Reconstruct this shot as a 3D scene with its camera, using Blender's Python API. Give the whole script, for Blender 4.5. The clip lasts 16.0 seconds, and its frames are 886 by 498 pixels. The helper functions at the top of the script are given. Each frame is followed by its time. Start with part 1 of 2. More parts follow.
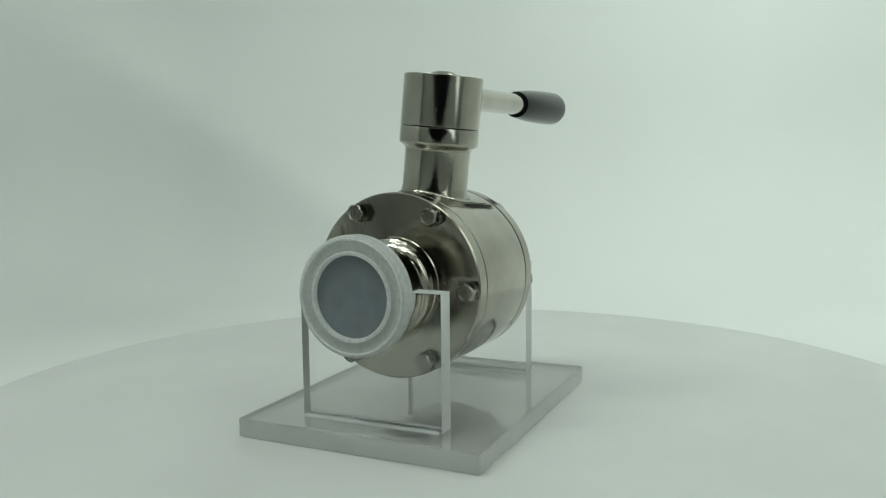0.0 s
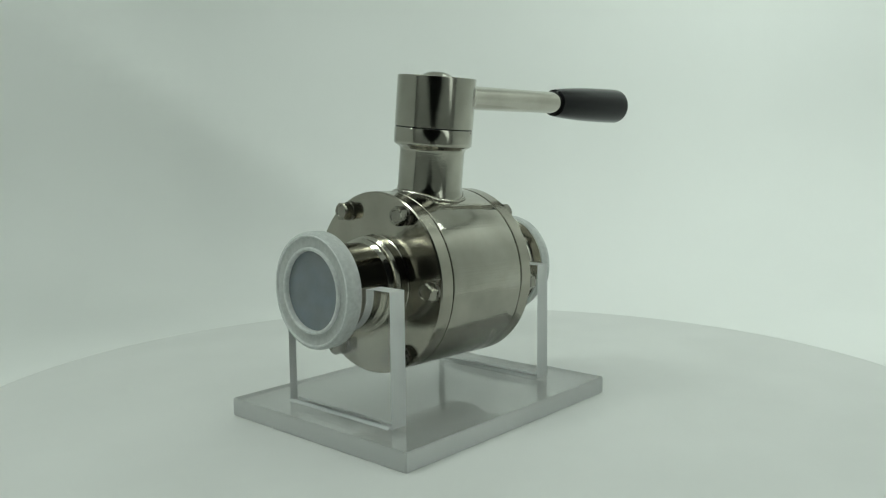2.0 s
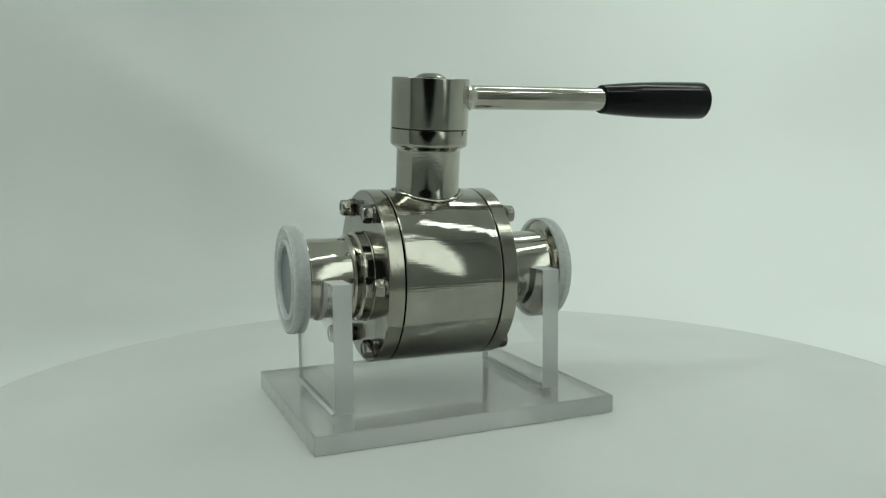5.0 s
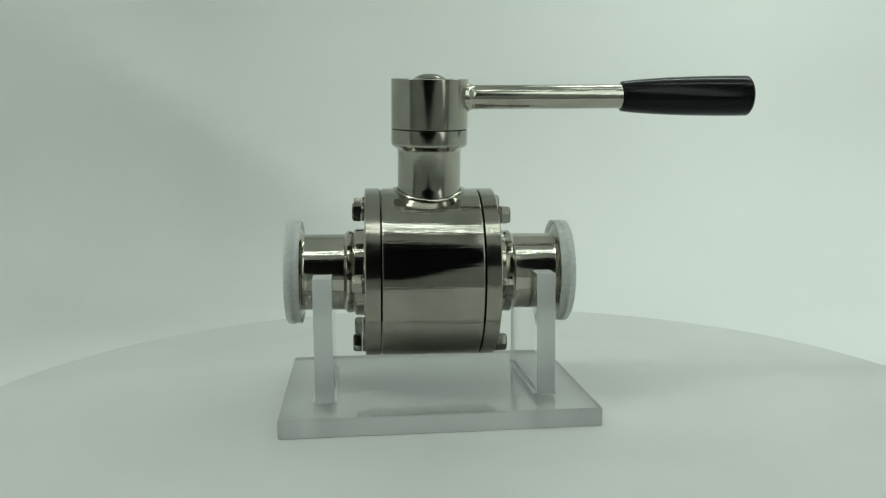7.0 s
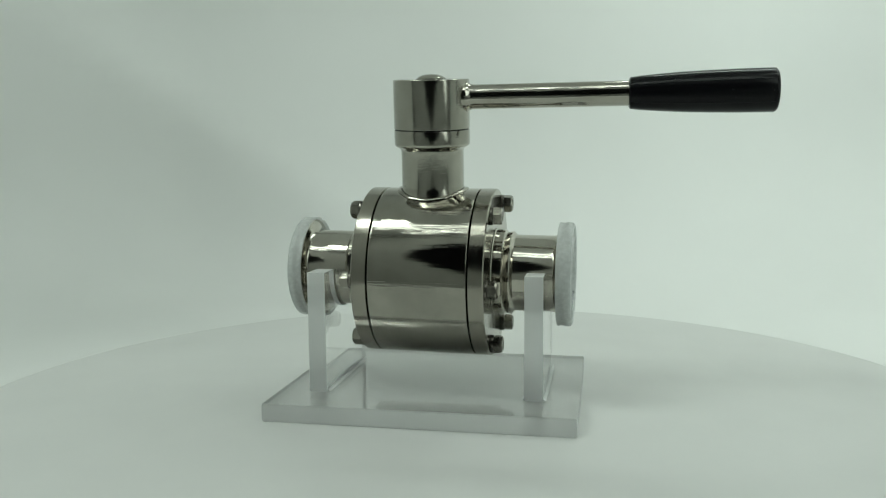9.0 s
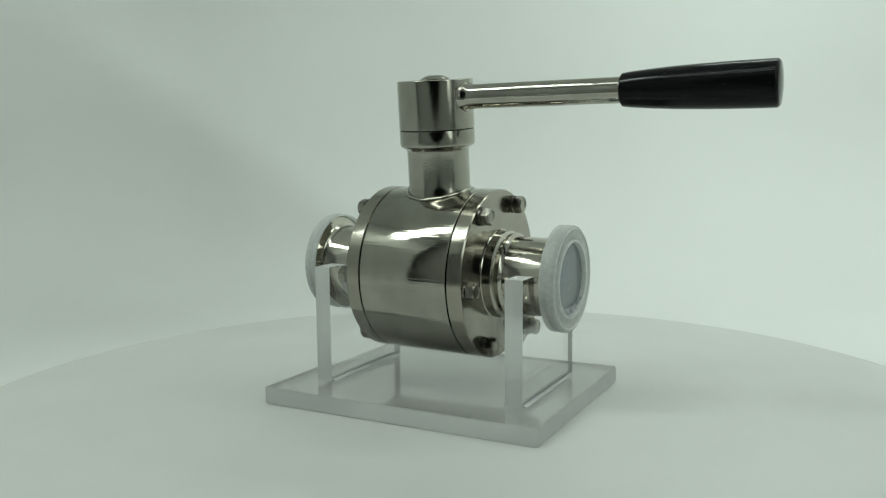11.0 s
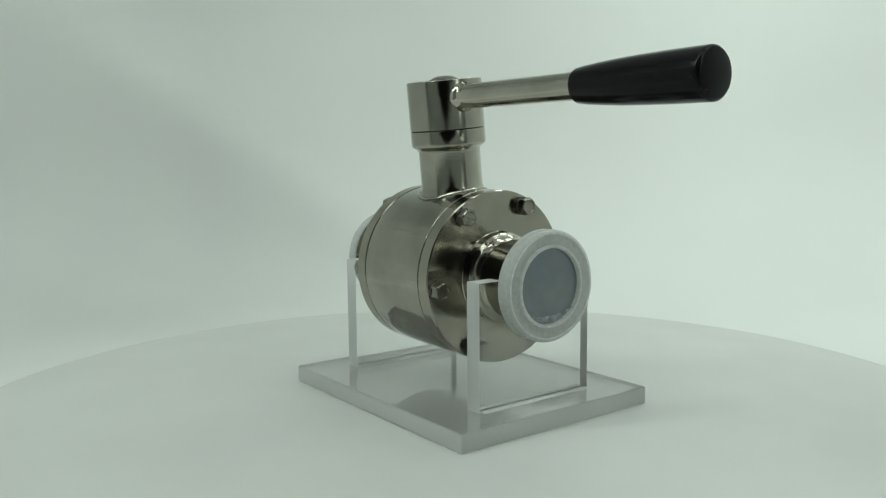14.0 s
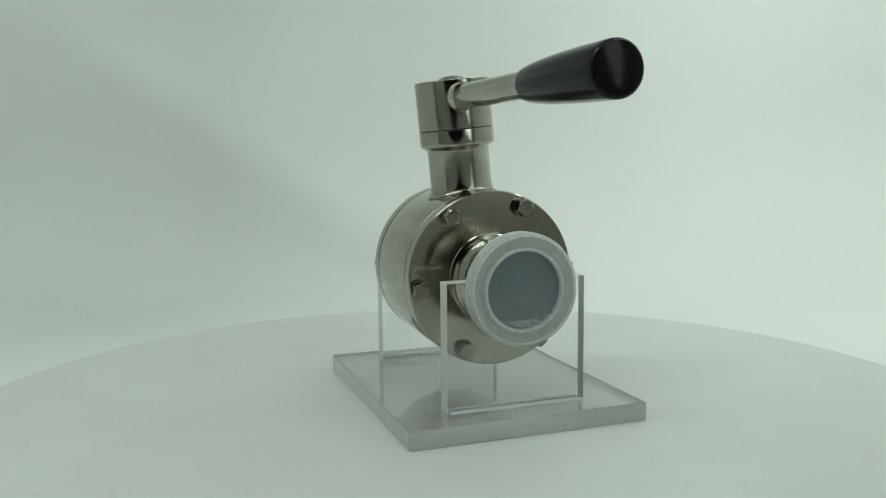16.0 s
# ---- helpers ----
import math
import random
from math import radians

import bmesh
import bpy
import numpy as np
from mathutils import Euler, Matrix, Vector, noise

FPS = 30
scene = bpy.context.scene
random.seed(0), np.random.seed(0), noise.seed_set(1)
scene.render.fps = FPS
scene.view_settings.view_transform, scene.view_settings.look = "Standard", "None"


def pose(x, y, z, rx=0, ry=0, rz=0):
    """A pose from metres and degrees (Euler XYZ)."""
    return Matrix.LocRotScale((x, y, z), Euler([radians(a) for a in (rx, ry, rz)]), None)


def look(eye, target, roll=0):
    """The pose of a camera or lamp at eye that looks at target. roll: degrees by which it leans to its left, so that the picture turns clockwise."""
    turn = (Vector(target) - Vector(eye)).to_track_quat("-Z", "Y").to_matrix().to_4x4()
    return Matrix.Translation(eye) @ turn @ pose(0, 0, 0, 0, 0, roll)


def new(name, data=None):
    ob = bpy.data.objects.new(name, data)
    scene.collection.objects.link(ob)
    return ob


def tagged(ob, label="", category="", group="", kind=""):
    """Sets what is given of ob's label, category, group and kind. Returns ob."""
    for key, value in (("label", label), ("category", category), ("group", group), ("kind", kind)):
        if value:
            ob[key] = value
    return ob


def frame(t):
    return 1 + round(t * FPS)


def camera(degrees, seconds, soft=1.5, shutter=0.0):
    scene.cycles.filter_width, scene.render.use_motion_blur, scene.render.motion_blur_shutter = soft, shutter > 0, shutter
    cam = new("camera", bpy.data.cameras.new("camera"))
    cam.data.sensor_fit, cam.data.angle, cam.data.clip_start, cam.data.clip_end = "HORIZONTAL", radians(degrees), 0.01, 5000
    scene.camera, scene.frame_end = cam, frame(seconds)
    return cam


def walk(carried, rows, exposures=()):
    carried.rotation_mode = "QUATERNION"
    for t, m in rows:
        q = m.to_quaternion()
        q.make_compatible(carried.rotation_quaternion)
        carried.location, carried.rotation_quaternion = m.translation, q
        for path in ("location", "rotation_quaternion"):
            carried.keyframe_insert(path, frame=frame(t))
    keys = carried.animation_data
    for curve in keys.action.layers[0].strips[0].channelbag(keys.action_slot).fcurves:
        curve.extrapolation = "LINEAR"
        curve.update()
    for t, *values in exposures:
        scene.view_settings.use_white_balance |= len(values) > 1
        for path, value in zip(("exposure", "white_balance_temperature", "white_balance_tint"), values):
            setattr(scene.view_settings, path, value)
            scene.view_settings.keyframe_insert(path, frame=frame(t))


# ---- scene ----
# camera: stands still in the front opening of a photo light tent
EYE = Vector((0.0, -0.4238, 0.1288))
VIEW = Vector((-0.0200, 0.9931, -0.1156))
cam = camera(55.4, 16.0, soft=1.2)
walk(cam, [(0.0, look(EYE, EYE + VIEW, -0.55)), (16.0, look(EYE, EYE + VIEW, -0.55))],
     [(0.0, 0.10), (3.0, 0.10), (4.0, 0.06), (6.5, 0.05), (9.0, 0.06), (11.5, 0.08), (13.5, 0.13), (14.5, 0.12), (16.0, 0.08)])

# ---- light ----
world = bpy.data.worlds.new("world")
world.use_nodes = True
world.node_tree.nodes["Background"].inputs[0].default_value = (0.5, 0.55, 0.52, 1)
world.node_tree.nodes["Background"].inputs[1].default_value = 0.02
scene.world = world


def area(name, eye, target, sx, sy, watts, color, spread=180):
    data = bpy.data.lights.new(name, "AREA")
    data.shape, data.size, data.size_y, data.energy, data.color = "RECTANGLE", sx, sy, watts, color
    data.spread = radians(spread)
    ob = new(name, data)
    ob.matrix_world = look(eye, target)
    return ob


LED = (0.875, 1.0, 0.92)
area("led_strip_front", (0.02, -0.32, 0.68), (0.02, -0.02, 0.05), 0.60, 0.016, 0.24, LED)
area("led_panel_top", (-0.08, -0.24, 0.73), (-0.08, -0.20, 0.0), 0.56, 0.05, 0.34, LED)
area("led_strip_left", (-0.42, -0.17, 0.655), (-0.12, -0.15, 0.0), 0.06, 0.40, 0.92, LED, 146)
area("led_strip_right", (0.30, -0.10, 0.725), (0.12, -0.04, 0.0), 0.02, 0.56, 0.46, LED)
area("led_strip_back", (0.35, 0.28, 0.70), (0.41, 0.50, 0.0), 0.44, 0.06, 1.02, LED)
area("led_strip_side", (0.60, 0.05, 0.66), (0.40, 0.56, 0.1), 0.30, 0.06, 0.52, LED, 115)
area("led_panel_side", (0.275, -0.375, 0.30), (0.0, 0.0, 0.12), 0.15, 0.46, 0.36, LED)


# ---- materials ----
def material(name):
    m = bpy.data.materials.new(name)
    m.use_nodes = True
    n, l = m.node_tree.nodes, m.node_tree.links
    return m, n, l, n["Principled BSDF"]


def noise_ramp(n, l, scale, lo, hi, stretch=(1, 1, 1), detail=6.0, coords="Object"):
    tc, mp = n.new("ShaderNodeTexCoord"), n.new("ShaderNodeMapping")
    tx, mr = n.new("ShaderNodeTexNoise"), n.new("ShaderNodeMapRange")
    mp.inputs["Scale"].default_value = stretch
    tx.inputs["Scale"].default_value, tx.inputs["Detail"].default_value = scale, detail
    mr.inputs["From Min"].default_value, mr.inputs["From Max"].default_value = 0.3, 0.7
    mr.inputs["To Min"].default_value, mr.inputs["To Max"].default_value = lo, hi
    l.new(tc.outputs[coords], mp.inputs["Vector"])
    l.new(mp.outputs["Vector"], tx.inputs["Vector"])
    l.new(tx.outputs["Fac"], mr.inputs["Value"])
    return mr.outputs["Result"]


def bump(n, l, bsdf, height, strength, distance):
    b = n.new("ShaderNodeBump")
    b.inputs["Strength"].default_value, b.inputs["Distance"].default_value = strength, distance
    l.new(height, b.inputs["Height"])
    l.new(b.outputs["Normal"], bsdf.inputs["Normal"])


def blend(n, l, fac, a, b, socket):
    mx = n.new("ShaderNodeMix")
    mx.data_type = "RGBA"
    mx.inputs[6].default_value, mx.inputs[7].default_value = (*a, 1), (*b, 1)
    l.new(fac, mx.inputs[0])
    l.new(mx.outputs[2], socket)


def steel(name, dark, light, rough_lo, rough_hi, stretch, relief=0.10, wave=0.10):
    m, n, l, b = material(name)
    b.inputs["Metallic"].default_value = 1.0
    blend(n, l, noise_ramp(n, l, 60, 0, 1), dark, light, b.inputs["Base Color"])
    add = n.new("ShaderNodeMath")
    l.new(noise_ramp(n, l, 90, rough_lo, rough_hi), add.inputs[0])
    l.new(noise_ramp(n, l, 500, -0.02, 0.04, stretch, 3.0), add.inputs[1])
    l.new(add.outputs[0], b.inputs["Roughness"])
    # fine grinding marks over a slow waviness of the polished skin
    g, w = n.new("ShaderNodeBump"), n.new("ShaderNodeBump")
    g.inputs["Strength"].default_value, g.inputs["Distance"].default_value = relief, 0.0002
    w.inputs["Strength"].default_value, w.inputs["Distance"].default_value = wave, 0.001
    l.new(noise_ramp(n, l, 900, 0, 1, stretch, 3.0), g.inputs["Height"])
    l.new(noise_ramp(n, l, 110, 0, 1, tuple(min(1.0, max(v, 0.15)) for v in stretch), 2.0), w.inputs["Height"])
    l.new(w.outputs["Normal"], g.inputs["Normal"])
    l.new(g.outputs["Normal"], b.inputs["Normal"])
    return m


STEEL = steel("polished_steel", (0.305, 0.292, 0.254), (0.385, 0.368, 0.322), 0.02, 0.06, (0.05, 1, 1), 0.13, 0.045)
STEEL_FACE = steel("turned_steel", (0.30, 0.284, 0.245), (0.37, 0.350, 0.302), 0.10, 0.19, (1, 1, 1), 0.04, 0.05)
STEEL_STEM = steel("brushed_steel", (0.315, 0.305, 0.265), (0.395, 0.382, 0.334), 0.05, 0.11, (0.15, 0.15, 4), 0.08, 0.03)
STEEL_DARK = steel("washer_steel", (0.10, 0.095, 0.085), (0.22, 0.205, 0.18), 0.14, 0.32, (1, 1, 1), 0.3, 0.2)
STEEL_BOLT = steel("bolt_head_steel", (0.20, 0.19, 0.165), (0.35, 0.335, 0.29), 0.08, 0.22, (1, 1, 1), 0.25, 0.15)
STEEL_PIPE = steel("mirror_steel", (0.44, 0.42, 0.365), (0.53, 0.505, 0.445), 0.05, 0.11, (0.2, 1, 1), 0.08, 0.06)
STEEL_ROD = steel("rod_steel", (0.37, 0.352, 0.305), (0.45, 0.43, 0.38), 0.03, 0.08, (0.04, 1, 1), 0.16, 0.08)


def plain(name, a, b_, rough, scale=40.0, relief=0.05):
    m, n, l, b = material(name)
    blend(n, l, noise_ramp(n, l, scale, 0, 1), a, b_, b.inputs["Base Color"])
    l.new(noise_ramp(n, l, scale * 2.3, rough * 0.85, rough * 1.15), b.inputs["Roughness"])
    bump(n, l, b, noise_ramp(n, l, 600, 0, 1), relief, 0.0005)
    return m


def scuffed(name):
    m, n, l, b = material(name)
    tc, vo, mr = n.new("ShaderNodeTexCoord"), n.new("ShaderNodeTexNoise"), n.new("ShaderNodeMapRange")
    vo.inputs["Scale"].default_value, vo.inputs["Detail"].default_value = 420, 5
    mr.inputs["From Min"].default_value, mr.inputs["From Max"].default_value = 0.68, 0.76
    l.new(tc.outputs["Object"], vo.inputs["Vector"])
    l.new(vo.outputs["Fac"], mr.inputs["Value"])
    blend(n, l, mr.outputs["Result"], (0.0045, 0.0045, 0.0055), (0.035, 0.036, 0.037), b.inputs["Base Color"])
    l.new(noise_ramp(n, l, 140, 0.11, 0.17), b.inputs["Roughness"])
    b.inputs["Specular IOR Level"].default_value = 0.16
    bump(n, l, b, noise_ramp(n, l, 500, 0, 1), 0.015, 0.0004)
    return m


GRIP = scuffed("black_plastic")
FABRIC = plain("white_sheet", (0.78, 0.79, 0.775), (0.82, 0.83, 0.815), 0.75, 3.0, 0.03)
# same white sheet, its colour greyed to hold the shade at the tent's front
SHADED_FRONT = plain("shaded_front_sheet", (0.33, 0.335, 0.325), (0.37, 0.375, 0.365), 0.8, 3.0, 0.03)
TABLE = plain("white_laminate", (0.62, 0.625, 0.61), (0.67, 0.675, 0.66), 0.42, 9.0, 0.02)
ROOM = plain("dim_room_paint", (0.24, 0.25, 0.25), (0.29, 0.30, 0.30), 0.8, 2.0, 0.02)


def acrylic(name, rough, milk_lo, milk_hi, color=(0.975, 0.98, 0.975), scale=45.0):
    """Cast acrylic; a scuffed or sawn face is cloudy in patches."""
    m, n, l, b = material(name)
    b.inputs["Base Color"].default_value = (*color, 1)
    b.inputs["IOR"].default_value = 1.49
    l.new(noise_ramp(n, l, scale, 1.0 - milk_hi, 1.0 - milk_lo), b.inputs["Transmission Weight"])
    l.new(noise_ramp(n, l, 120, rough * 0.7, rough * 1.3 + 0.002), b.inputs["Roughness"])
    return m


ACRYLIC = acrylic("clear_acrylic", 0.0, 0.0, 0.0)
ACRYLIC_TOP = acrylic("scuffed_acrylic", 0.06, 0.0, 0.05, scale=30)
ACRYLIC_EDGE = acrylic("sawn_acrylic_edge", 0.45, 0.52, 0.62, (0.91, 0.92, 0.91), 30)
ACRYLIC_SIDE = acrylic("polished_acrylic_side", 0.45, 0.40, 0.50, (0.90, 0.905, 0.895), 14)


def milky(name, color, other, clear_lo, clear_hi, glow, scale, rough, relief, coat=0.0):
    """Cloudy soft plastic: lets part of the light straight through and glows a little from behind."""
    m, n, l, b = material(name)
    blend(n, l, noise_ramp(n, l, scale, 0, 1, detail=3.0), color, other, b.inputs["Base Color"])
    l.new(noise_ramp(n, l, scale * 3, rough * 0.8, rough * 1.3), b.inputs["Roughness"])
    b.inputs["Coat Weight"].default_value, b.inputs["Coat IOR"].default_value, b.inputs["Coat Roughness"].default_value = coat, 1.8, 0.15
    tl, tp = n.new("ShaderNodeBsdfTranslucent"), n.new("ShaderNodeBsdfTransparent")
    tl.inputs["Color"].default_value = (*color, 1)
    m1, m2, out = n.new("ShaderNodeMixShader"), n.new("ShaderNodeMixShader"), n["Material Output"]
    m1.inputs[0].default_value = glow
    l.new(b.outputs[0], m1.inputs[1])
    l.new(tl.outputs[0], m1.inputs[2])
    l.new(noise_ramp(n, l, scale * 1.7, clear_lo, clear_hi, detail=3.0), m2.inputs[0])
    l.new(m1.outputs[0], m2.inputs[1])
    l.new(tp.outputs[0], m2.inputs[2])
    l.new(m2.outputs[0], out.inputs["Surface"])
    bump(n, l, b, noise_ramp(n, l, 420, 0, 1, detail=3.0), relief, 0.0004)
    return m


CAP = milky("milky_plastic", (0.79, 0.81, 0.80), (0.85, 0.87, 0.86), 0.28, 0.40, 0.38, 320, 0.22, 0.25)
LIP = milky("thick_milky_plastic", (0.86, 0.88, 0.87), (0.91, 0.92, 0.91), 0.10, 0.28, 0.40, 260, 0.22, 0.25)
MEMBRANE = milky("thin_milky_plastic", (0.36, 0.43, 0.50), (0.42, 0.45, 0.47), 0.42, 0.50, 0.30, 75, 0.18, 0.03, 1.0)
FILM = milky("crumpled_film", (0.75, 0.78, 0.80), (0.82, 0.84, 0.85), 0.55, 0.75, 0.10, 200, 0.04, 0.1)


# ---- mesh helpers ----
def part(name, bm, mat, parent=None, label="", smooth=40):
    me = bpy.data.meshes.new(name)
    bmesh.ops.recalc_face_normals(bm, faces=bm.faces)
    for f in bm.faces:
        f.smooth = True
    for e in bm.edges:
        if len(e.link_faces) == 2 and e.calc_face_angle(0) > radians(smooth):
            e.smooth = False
    bm.to_mesh(me)
    bm.free()
    for m in (mat if isinstance(mat, (list, tuple)) else [mat]):
        me.materials.append(m)
    ob = new(name, me)
    ob.parent = parent
    return tagged(ob, label)


def lathe(profile, segs=96, axis="z", closed=False):
    """A turned body from (radius, height) pairs about an axis."""
    bm = bmesh.new()
    rings = []
    for r, h in profile:
        ring = []
        for i in range(1 if r < 1e-6 else segs):
            a = 2 * math.pi * i / segs
            c, s = r * math.cos(a), r * math.sin(a)
            ring.append(bm.verts.new((c, s, h) if axis == "z" else (h, c, s)))
        rings.append(ring)
    pairs = list(zip(rings, rings[1:])) + ([(rings[-1], rings[0])] if closed else [])
    for a, b in pairs:
        for i in range(segs):
            j = (i + 1) % segs
            quad = [a[i % len(a)], a[j % len(a)], b[j % len(b)], b[i % len(b)]]
            quad = list(dict.fromkeys(quad))
            if len(quad) > 2:
                bm.faces.new(quad)
    return bm


def rounded(profile, cuts):
    """Rounds the corners of a profile: cuts maps a corner's index to a radius."""
    out = []
    for i, p in enumerate(profile):
        if i not in cuts:
            out.append(p)
            continue
        p, a, b = Vector(p), Vector(profile[i - 1]), Vector(profile[i + 1])
        s, e = p + (a - p).normalized() * cuts[i], p + (b - p).normalized() * cuts[i]
        for k in range(6):
            t = k / 5
            out.append(tuple(s * (1 - t) ** 2 + p * 2 * t * (1 - t) + e * t * t))
    return out


def box(x0, x1, y0, y1, z0, z1, bevel=0.0):
    bm = bmesh.new()
    bmesh.ops.create_cube(bm, size=1, matrix=Matrix.Translation(((x0 + x1) / 2, (y0 + y1) / 2, (z0 + z1) / 2)) @ Matrix.Diagonal((x1 - x0, y1 - y0, z1 - z0, 1)))
    if bevel:
        bmesh.ops.bevel(bm, geom=bm.edges[:], offset=bevel, segments=2, affect="EDGES")
    return bm


def extrude_outline(points, x0, x1):
    """A plate of the outline (y, z), thick from x0 to x1; its rim takes the second material."""
    bm = bmesh.new()
    a = [bm.verts.new((x0, y, z)) for y, z in points]
    b = [bm.verts.new((x1, y, z)) for y, z in points]
    bm.faces.new(a)
    bm.faces.new(b)
    for i in range(len(points)):
        j = (i + 1) % len(points)
        bm.faces.new((a[i], a[j], b[j], b[i])).material_index = 1
    return bm


# ---- the tent ----
def tent_sheet():
    """One bent sheet: floor, rounded foot, and walls with rounded corners, slack in places."""
    bm = bmesh.new()
    xl, xr, yb, yf, rad = -0.62, 0.66, 0.62, -0.40, 0.30
    plan = [(xl, yf + (yb - rad - yf) * k / 24) for k in range(24)]
    plan += [(xl + rad - rad * math.cos(a), yb - rad + rad * math.sin(a)) for a in [math.pi / 2 * k / 24 for k in range(24)]]
    plan += [(xl + rad + (xr - xl - 2 * rad) * k / 24, yb) for k in range(24)]
    plan += [(xr - rad + rad * math.sin(a), yb - rad + rad * math.cos(a)) for a in [math.pi / 2 * k / 24 for k in range(24)]]
    plan += [(xr, yb - rad + (yf - yb + rad) * k / 24) for k in range(25)]
    foot, fz, top = 0.22, -0.035, 0.74
    rows = [(foot + 0.22, fz), (foot + 0.15, fz), (foot + 0.08, fz), (foot + 0.03, fz)]
    rows += [(foot * (1 - math.sin(a)), fz + foot * (1 - math.cos(a))) for a in [math.pi / 2 * k / 12 for k in range(13)]]
    rows += [(0.0, fz + foot + (top - fz - foot) * k / 28) for k in range(1, 29)]
    mid = Vector((0.02, 0.06))
    grid = []
    for inset, z in rows:
        line = []
        for x, y in plan:
            way = (mid - Vector((x, y))).normalized()
            p = Vector((x, y)) + way * inset
            slack = 0.012 * noise.noise((x * 2.2, y * 2.2, z * 2.2)) * min(1, max(0, (z - fz) / 0.2))
            along = x - max(0.0, yb - rad - y)
            crease = min(0.36, 0.277 - 0.645 * (along + 0.516))
            pull = min(1.0, max(0.0, (0.02 - along) / 0.62))
            pull = 0.12 * pull
            fall = (z - 0.0) / (crease - 0.0) if z < crease else 1 - (z - crease) / 0.30
            fall = min(1.0, max(0.0, fall))
            p += way * (slack + pull * fall)
            line.append(bm.verts.new((p.x, p.y, z)))
        grid.append(line)
    for a, b in zip(grid, grid[1:]):
        for i in range(len(a) - 1):
            bm.faces.new((a[i], a[i + 1], b[i + 1], b[i]))
    return bm


tagged(part("wall_tent", tent_sheet(), FABRIC), "white curved light tent sheet behind the turntable", "backdrop", kind="structure")
tagged(part("floor", box(-0.62, 0.66, -0.40, 0.62, -0.055, -0.0380), FABRIC), "white sheet on the floor of the tent", "floor", kind="structure")
tagged(part("ceiling", box(-0.64, 0.68, -0.42, 0.64, 0.742, 0.76), FABRIC), "white fabric roof of the light tent", "ceiling", kind="structure")


def front_sheet():
    """The front of the tent, with an opening for the camera that narrows towards its foot."""
    bm = bmesh.new()
    x0, x1, z0, z1, cx, cz, a, b = -0.64, 0.68, -0.055, 0.74, -0.018, 0.265, 0.215, 0.225
    loops = []
    for y in (-0.408, -0.402):
        inner, outer = [], []
        for k in range(96):
            t = 2 * math.pi * (k + 0.5) / 96
            c, s = math.cos(t), math.sin(t)
            rise = math.copysign(abs(s) ** 0.9, s)
            half = abs(c) ** 0.9 if s > 0 else (1 + rise) ** 0.7
            inner.append(bm.verts.new((cx + a * math.copysign(half, c), y, cz + b * rise)))
            reach = min((x1 - cx if c > 0 else x0 - cx) / c, (z1 - cz if s > 0 else z0 - cz) / s)
            outer.append(bm.verts.new((cx + reach * c, y, cz + reach * s)))
        loops.append((inner, outer))
    (i0, o0), (i1, o1) = loops
    for k in range(96):
        j = (k + 1) % 96
        for p, q in ((i0, o0), (o0, o1), (o1, i1), (i1, i0)):
            bm.faces.new((p[k], p[j], q[j], q[k]))
    return bm


tagged(part("wall_front", front_sheet(), SHADED_FRONT), "white tent front, coloured grey for shade, with a drop-shaped opening", "wall", kind="structure")
tagged(part("wall_room", box(-1.2, 1.2, -1.50, -1.46, -0.055, 1.3), ROOM), "dim painted wall of the room before the tent", "wall", kind="structure")
tagged(part("floor_room", box(-1.2, 1.2, -1.46, 0.80, -0.080, -0.0556), ROOM), "dark support surface under the tent", "floor", kind="structure")


# ---- turntable ----
def turntable():
    table = tagged(new("turntable"), "round white laminate turntable disc", "turntable")
    part("top_disc", lathe([(0, -0.0118), (0.2600, -0.0118), (0.2600, -0.0006), (0.2594, 0.0), (0.18, 0.0), (0.08, 0.0), (0, 0.0)], 192), TABLE, table)
    # rim whiter than the disc: its highlight is put into the colour
    band = rounded([(0.2601, -0.012), (0.2613, -0.012), (0.2613, -0.0001), (0.2601, -0.0001)], {2: 0.0006})
    part("highlit_rim", lathe(band, 192, "z", True), FABRIC, table, "thin disc rim, made whiter for its highlight")
    return table


def table_base():
    ob = part("pedestal", lathe(rounded([(0, -0.0379), (0.12, -0.0379), (0.12, -0.0125), (0, -0.0125)], {1: 0.002, 2: 0.002}), 96), FABRIC)
    return tagged(ob, "short white plastic pedestal under the disc", "pedestal")


# ---- acrylic stand ----
PLATE_W, PLATE_D, PLATE_H = 0.150, 0.1188, 0.0089
AXIS = Vector((-0.001, -0.0011, 0.0670))     # middle of the valve, from the middle of the plate
TILT = 5.6


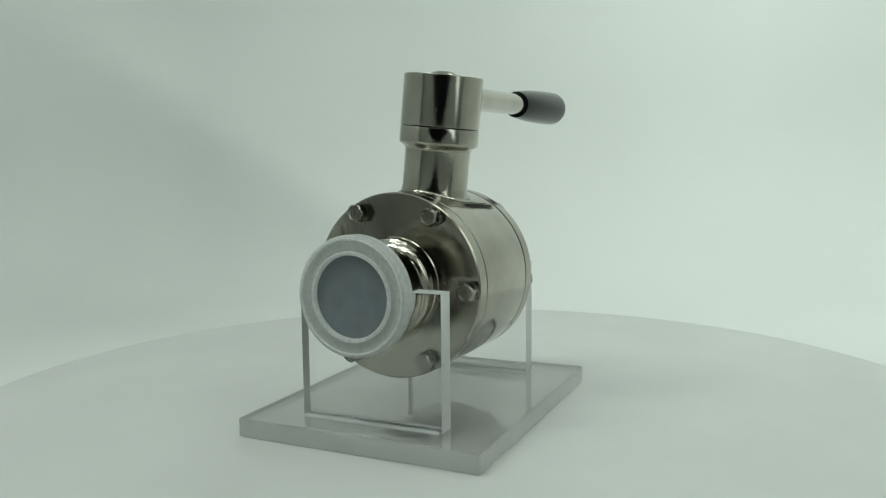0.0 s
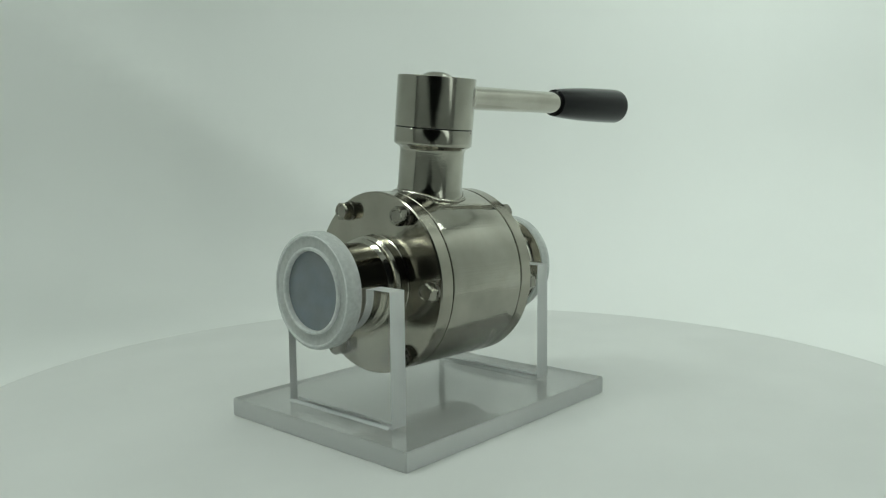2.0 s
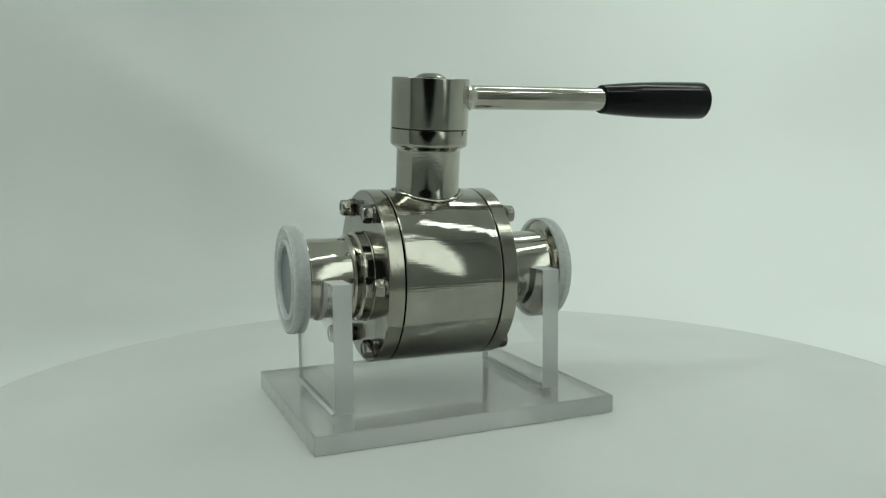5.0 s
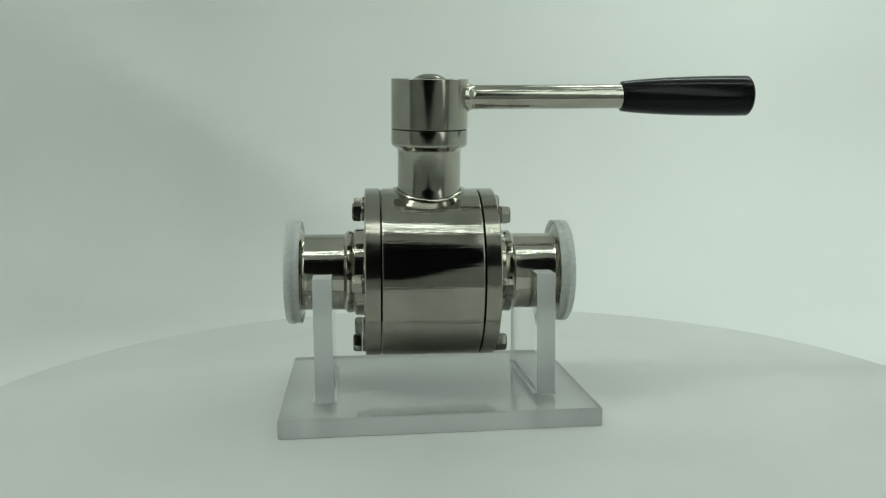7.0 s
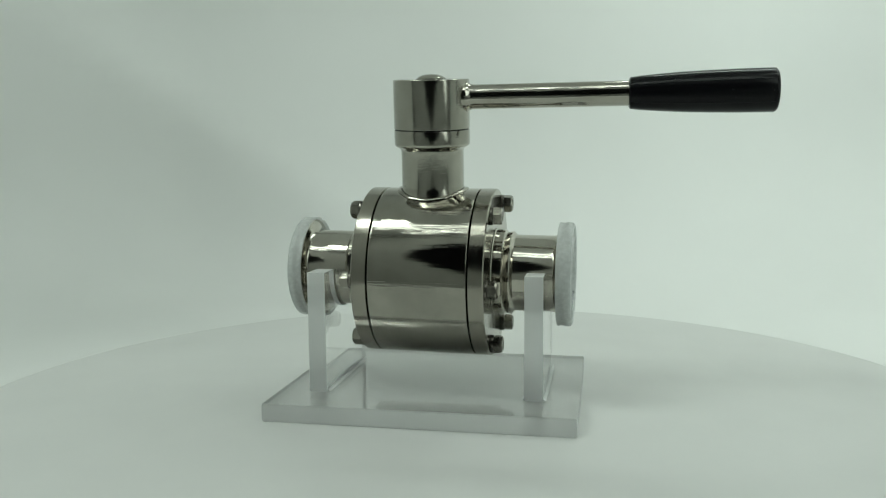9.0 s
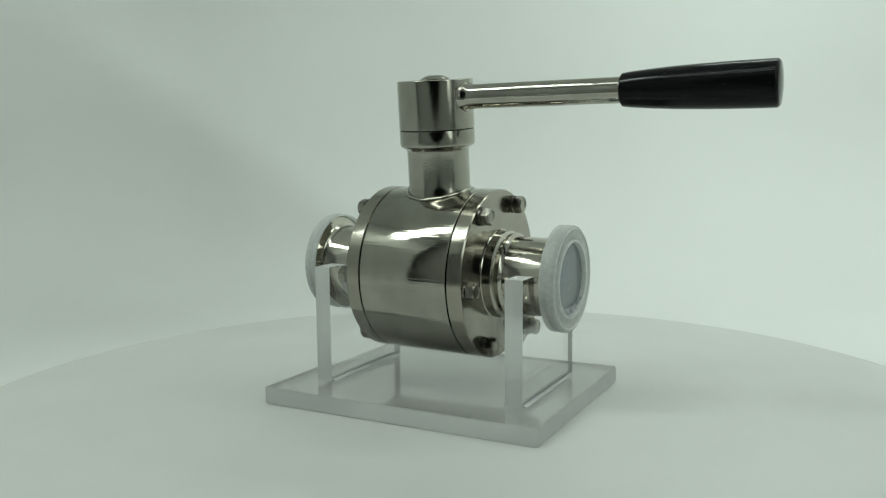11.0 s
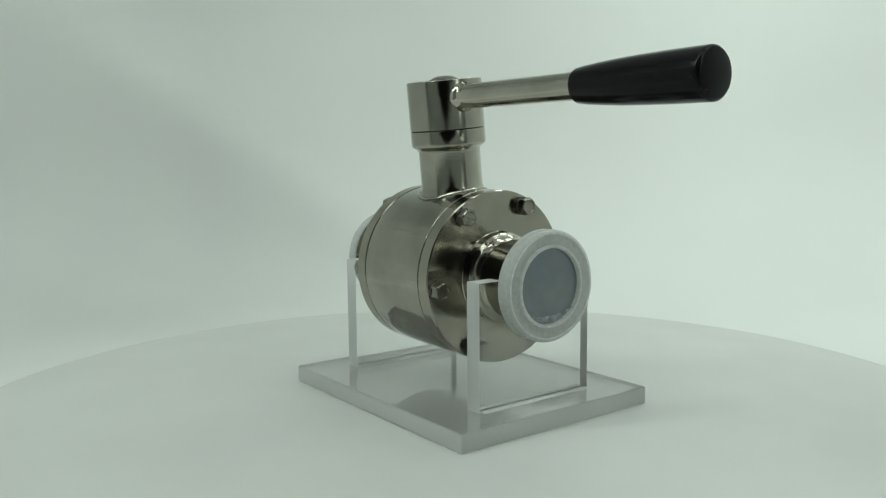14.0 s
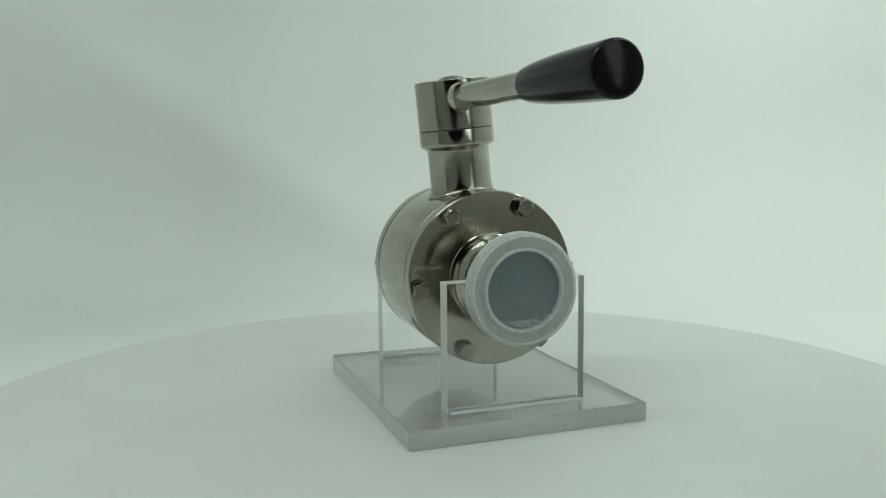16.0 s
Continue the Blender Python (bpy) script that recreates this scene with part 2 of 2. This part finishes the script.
def display_stand():
    stand = tagged(new("display_stand"), "clear acrylic display stand with two notched cradles", "stand")
    bm = box(-PLATE_W / 2, PLATE_W / 2, -PLATE_D / 2, PLATE_D / 2, 0.0002, PLATE_H, 0.0004)
    for f in bm.faces:
        if abs(f.normal.z) < 0.9:
            f.material_index = 1
    plate = part("base_plate", bm, [ACRYLIC_TOP, ACRYLIC_SIDE], stand)
    y0, y1, top, r = -0.0353, 0.0345, 0.0692, 0.0197
    pts = [(y0, PLATE_H), (y1, PLATE_H), (y1, top)]
    lift = math.asin((top - AXIS.z) / r)
    pts += [(AXIS.y + r * math.cos(a), AXIS.z + r * math.sin(a)) for a in [lift - (math.pi + 2 * lift) * k / 32 for k in range(33)]]
    pts += [(y0, top)]
    for xc in (-0.0545, 0.0535):
        cradle = part("cradle", extrude_outline(pts, xc - 0.0045, xc + 0.0045), [ACRYLIC, ACRYLIC_EDGE], stand)
        cradle.visible_shadow = False
        # milky strip at the glued foot, also standing for its bright caustic
        for side in (-1, 1):
            xs = xc + side * 0.0046
            bead = bmesh.new()
            ends = [[bead.verts.new((xs + side * dx, y, PLATE_H + dz)) for dx, dz in ((0, 0.0001), (0.0013, 0.0001), (0, 0.0011))] for y in (y0 + 0.001, y1 - 0.001)]
            for k in range(3):
                bead.faces.new((ends[0][k], ends[0][(k + 1) % 3], ends[1][(k + 1) % 3], ends[1][k]))
            bead.faces.new(ends[0])
            bead.faces.new(ends[1])
            part("glue_caustic", bead, CAP, cradle, "glued joint, whitened for its bright caustic line").visible_shadow = False
    return stand


# ---- valve ----
def hexagon(r, h):
    """A hexagonal bolt head along x, its outer corners turned off to a round face."""
    bm = bmesh.new()
    rings = []
    flat = r * math.cos(math.pi / 6)
    for z, reach in ((0, r), (h * 0.62, r), (h * 0.84, r * 0.955), (h, flat * 0.93), (h, flat * 0.72), (h * 0.93, flat * 0.66)):
        ring = []
        for i in range(36):
            a = 2 * math.pi * i / 36
            edge = flat / math.cos((a + math.pi / 6) % (math.pi / 3) - math.pi / 6)
            rr = min(edge, reach)
            ring.append(bm.verts.new((z, rr * math.cos(a), rr * math.sin(a))))
        rings.append(ring)
    for a, b in zip(rings, rings[1:]):
        for i in range(36):
            bm.faces.new((a[i], a[(i + 1) % 36], b[(i + 1) % 36], b[i]))
    bm.faces.new(rings[0])
    bm.faces.new(rings[-1])
    return bm


def ball_valve():
    valve = tagged(new("ball_valve"), "polished stainless steel ball valve with lever, lying in acrylic cradles", "valve")
    R, S, F = 0.0428, 0.0242, 0.0325
    part("body", lathe(rounded([(0.020, -S), (R, -S), (R, S), (0.020, S)], {1: 0.0006, 2: 0.0006}), 160, "x"), STEEL, valve)
    part("ball", lathe([(0.0, -0.019), (0.010, -0.017), (0.0160, -0.012), (0.0195, 0), (0.0160, 0.012), (0.010, 0.017), (0, 0.019)], 48, "x"), STEEL_DARK, valve)
    for side in (-1, 1):
        prof = [(0.0175, S + 0.0003), (R - 0.0010, S + 0.0003), (R, S + 0.0009), (R, F - 0.0006), (R - 0.0006, F), (0.0175, F)]
        part("end_flange", lathe([(r, side * x) for r, x in prof], 160, "x", True), STEEL_FACE, valve)
        pipe = [(0.0176, F + 0.0002), (0.0226, F + 0.0002), (0.0222, F + 0.0006), (0.0220, F + 0.0050), (0.0212, F + 0.0056), (0.0206, F + 0.0060), (0.0210, F + 0.0070),
                (0.0212, F + 0.0088), (0.0205, F + 0.0096), (0.0195, F + 0.0104),
                (0.0194, 0.0622), (0.0198, 0.0634), (0.0215, 0.0646), (0.0251, 0.0658), (0.0251, 0.0688), (0.0176, 0.0688)]
        part("pipe_end", lathe([(r, side * x) for r, x in pipe], 128, "x", True), STEEL_PIPE, valve)
        # cap: rim, recess and skirt round the ferrule
        ring = [(0.0184, 0.0692), (0.0184, 0.0706), (0.0196, 0.0710), (0.0204, 0.0708), (0.0229, 0.0709), (0.0237, 0.0713),
                (0.0252, 0.0717), (0.0260, 0.0712), (0.0263, 0.0703),
                (0.0263, 0.0682), (0.0260, 0.0677), (0.0260, 0.0660), (0.0262, 0.0656), (0.0262, 0.0646), (0.0255, 0.0644), (0.0255, 0.0692)]
        cap = part("protective_cap", lathe([(r, side * x) for r, x in ring], 128, "x", True), CAP, valve, "milky white plastic end cap")
        for name, r0, r1, x0, x1 in (("inner_lip", 0.0178, 0.0195, 0.0694, 0.0722), ("outer_bead", 0.0240, 0.0252, 0.0709, 0.0720)):
            loop = [(r0, x0), (r0, x1 - 0.0005), (r0 + 0.0004, x1), (r1 - 0.0004, x1), (r1, x1 - 0.0005), (r1, x0)]
            part(name, lathe([(r, side * x) for r, x in loop], 128, "x", True), LIP, cap, "thick whiter plastic ring")
        disc = [(0, 0.0693), (0.0177, 0.0693), (0.0177, 0.0699), (0, 0.0699)]
        part("cap_disc", lathe([(r, side * x) for r, x in disc], 64, "x"), MEMBRANE, cap, "thin grey translucent disc")
        if side > 0:
            fold, rows, rnd = bmesh.new(), [], random.Random(5)
            for i in range(44):
                a = radians(-142 + 98 * i / 43)
                wide = math.sin(math.pi * i / 43)
                rows.append([fold.verts.new((0.0702 + rnd.uniform(0, 0.0016), (0.0174 - 0.0036 * wide * k / 4 + rnd.uniform(-0.0003, 0)) * math.cos(a), (0.0174 - 0.0036 * wide * k / 4 + rnd.uniform(-0.0003, 0)) * math.sin(a))) for k in range(5)])
            for p, q in zip(rows, rows[1:]):
                for k in range(4):
                    fold.faces.new((p[k], p[k + 1], q[k + 1], q[k]))
            part("film_fold", fold, FILM, cap, "crumpled shiny film along the rim", smooth=2)
        for k in range(6):
            a = radians(60 * k - (4.5 if side < 0 else 0))
            y, z = 0.0376 * math.cos(a), 0.0376 * math.sin(a)
            bolt = part("bolt", hexagon(0.0046, 0.0042), STEEL_BOLT, valve, smooth=25)
            bolt.matrix_basis = pose(side * (F + 0.0018), y, z, k * 37, 0, 0 if side > 0 else 180)
            part("washer", lathe(rounded([(0, -0.0018), (0.0046, -0.0018), (0.0046, -0.0003), (0, -0.0003)], {1: 0.0003, 2: 0.0003}), 32, "x"), STEEL_DARK, bolt, "dark spring washer")
    neck = [(0.0168, 0.0385), (0.0164, 0.0425), (0.0160, 0.0436), (0.0158, 0.0450), (0.0158, 0.0622), (0.0160, 0.0630), (0.0165, 0.0637), (0.0176, 0.0644), (0.0187, 0.0651), (0.0190, 0.0657), (0.0191, 0.0665), (0.0191, 0.0728), (0.0190, 0.0730), (0.012, 0.0730)]
    part("neck", lathe(neck, 112), STEEL_STEM, valve)
    weld = bmesh.new()
    rings = []
    for i in range(96):
        a = 2 * math.pi * i / 96
        rr = 0.0170 + 0.0002 * math.sin(11 * a) + 0.0001 * math.sin(29 * a)
        y = rr * math.sin(a)
        mid = Vector((rr * math.cos(a), y, math.sqrt(R * R - y * y)))
        out = Vector((math.cos(a), math.sin(a), 0))
        rings.append([weld.verts.new(mid + out * 0.0012 * math.cos(b) + Vector((0, 0, 0.0010 * math.sin(b)))) for b in [2 * math.pi * k / 10 for k in range(10)]])
    for i in range(96):
        a, b = rings[i], rings[(i + 1) % 96]
        for k in range(10):
            weld.faces.new((a[k], a[(k + 1) % 10], b[(k + 1) % 10], b[k]))
    part("weld_bead", weld, STEEL, valve)
    # black ring put into the seam as the shade between neck and head
    part("gap_shade", lathe([(0.0150, 0.0731), (0.0187, 0.0731), (0.0187, 0.0735), (0.0150, 0.0735)], 96, "z", True), GRIP, valve, "thin black ring for the shade in the gap")
    head = rounded([(0.012, 0.0736), (0.0191, 0.0736), (0.0191, 0.0978), (0, 0.0978)], {1: 0.0002, 2: 0.0006})
    part("stem_head", lathe(head, 112), STEEL_STEM, valve)
    part("screw_cap", lathe([(0.0074, 0.0976), (0.0074, 0.0982), (0.0068, 0.0987), (0.0052, 0.0995), (0.0038, 0.1000), (0.0031, 0.1001), (0.0029, 0.0990), (0, 0.0990)], 48), STEEL_STEM, valve)
    lever = part("lever_rod", lathe([(0.0, 0.010), (0.0074, 0.010), (0.0074, 0.0184), (0.0071, 0.0192), (0.0065, 0.0200), (0.0061, 0.0212), (0.0060, 0.0225), (0.0060, 0.106), (0, 0.106)], 64, "x"), STEEL_ROD, valve)
    grip = [(0.0, 0.0968), (0.0066, 0.0966), (0.0075, 0.0972), (0.0081, 0.1020), (0.0088, 0.1110), (0.0094, 0.1210), (0.0098, 0.1320), (0.0101, 0.1450), (0.0102, 0.1560), (0.0102, 0.1618), (0.0101, 0.1625), (0.0092, 0.1634), (0.0089, 0.1635), (0.0060, 0.1639), (0.0030, 0.1641), (0, 0.1642)]
    g = part("grip", lathe(grip, 80, "x"), GRIP, valve, "glossy black plastic grip")
    for ob in (lever, g):
        ob.matrix_basis = pose(0, -0.0022, 0.0887, 0, -0.7, 1.1)
    return valve


disc = turntable()
table_base()
stand = display_stand()
valve = ball_valve()


def motions():
    """The disc turns evenly about the upright axis and carries the stand and the valve."""
    turn = lambda t: pose(0, 0, 0, 0, 0, 66.3 - 8.457 * t)
    times = [0.5 * k for k in range(33)]
    walk(disc, [(t, turn(t)) for t in times])
    on_disc = pose(-0.0142, 0.0121, 0.0)
    walk(stand, [(t, turn(t) @ on_disc) for t in times])
    walk(valve, [(t, turn(t) @ on_disc @ pose(*AXIS, TILT, 0.7, -1.2)) for t in times])


motions()
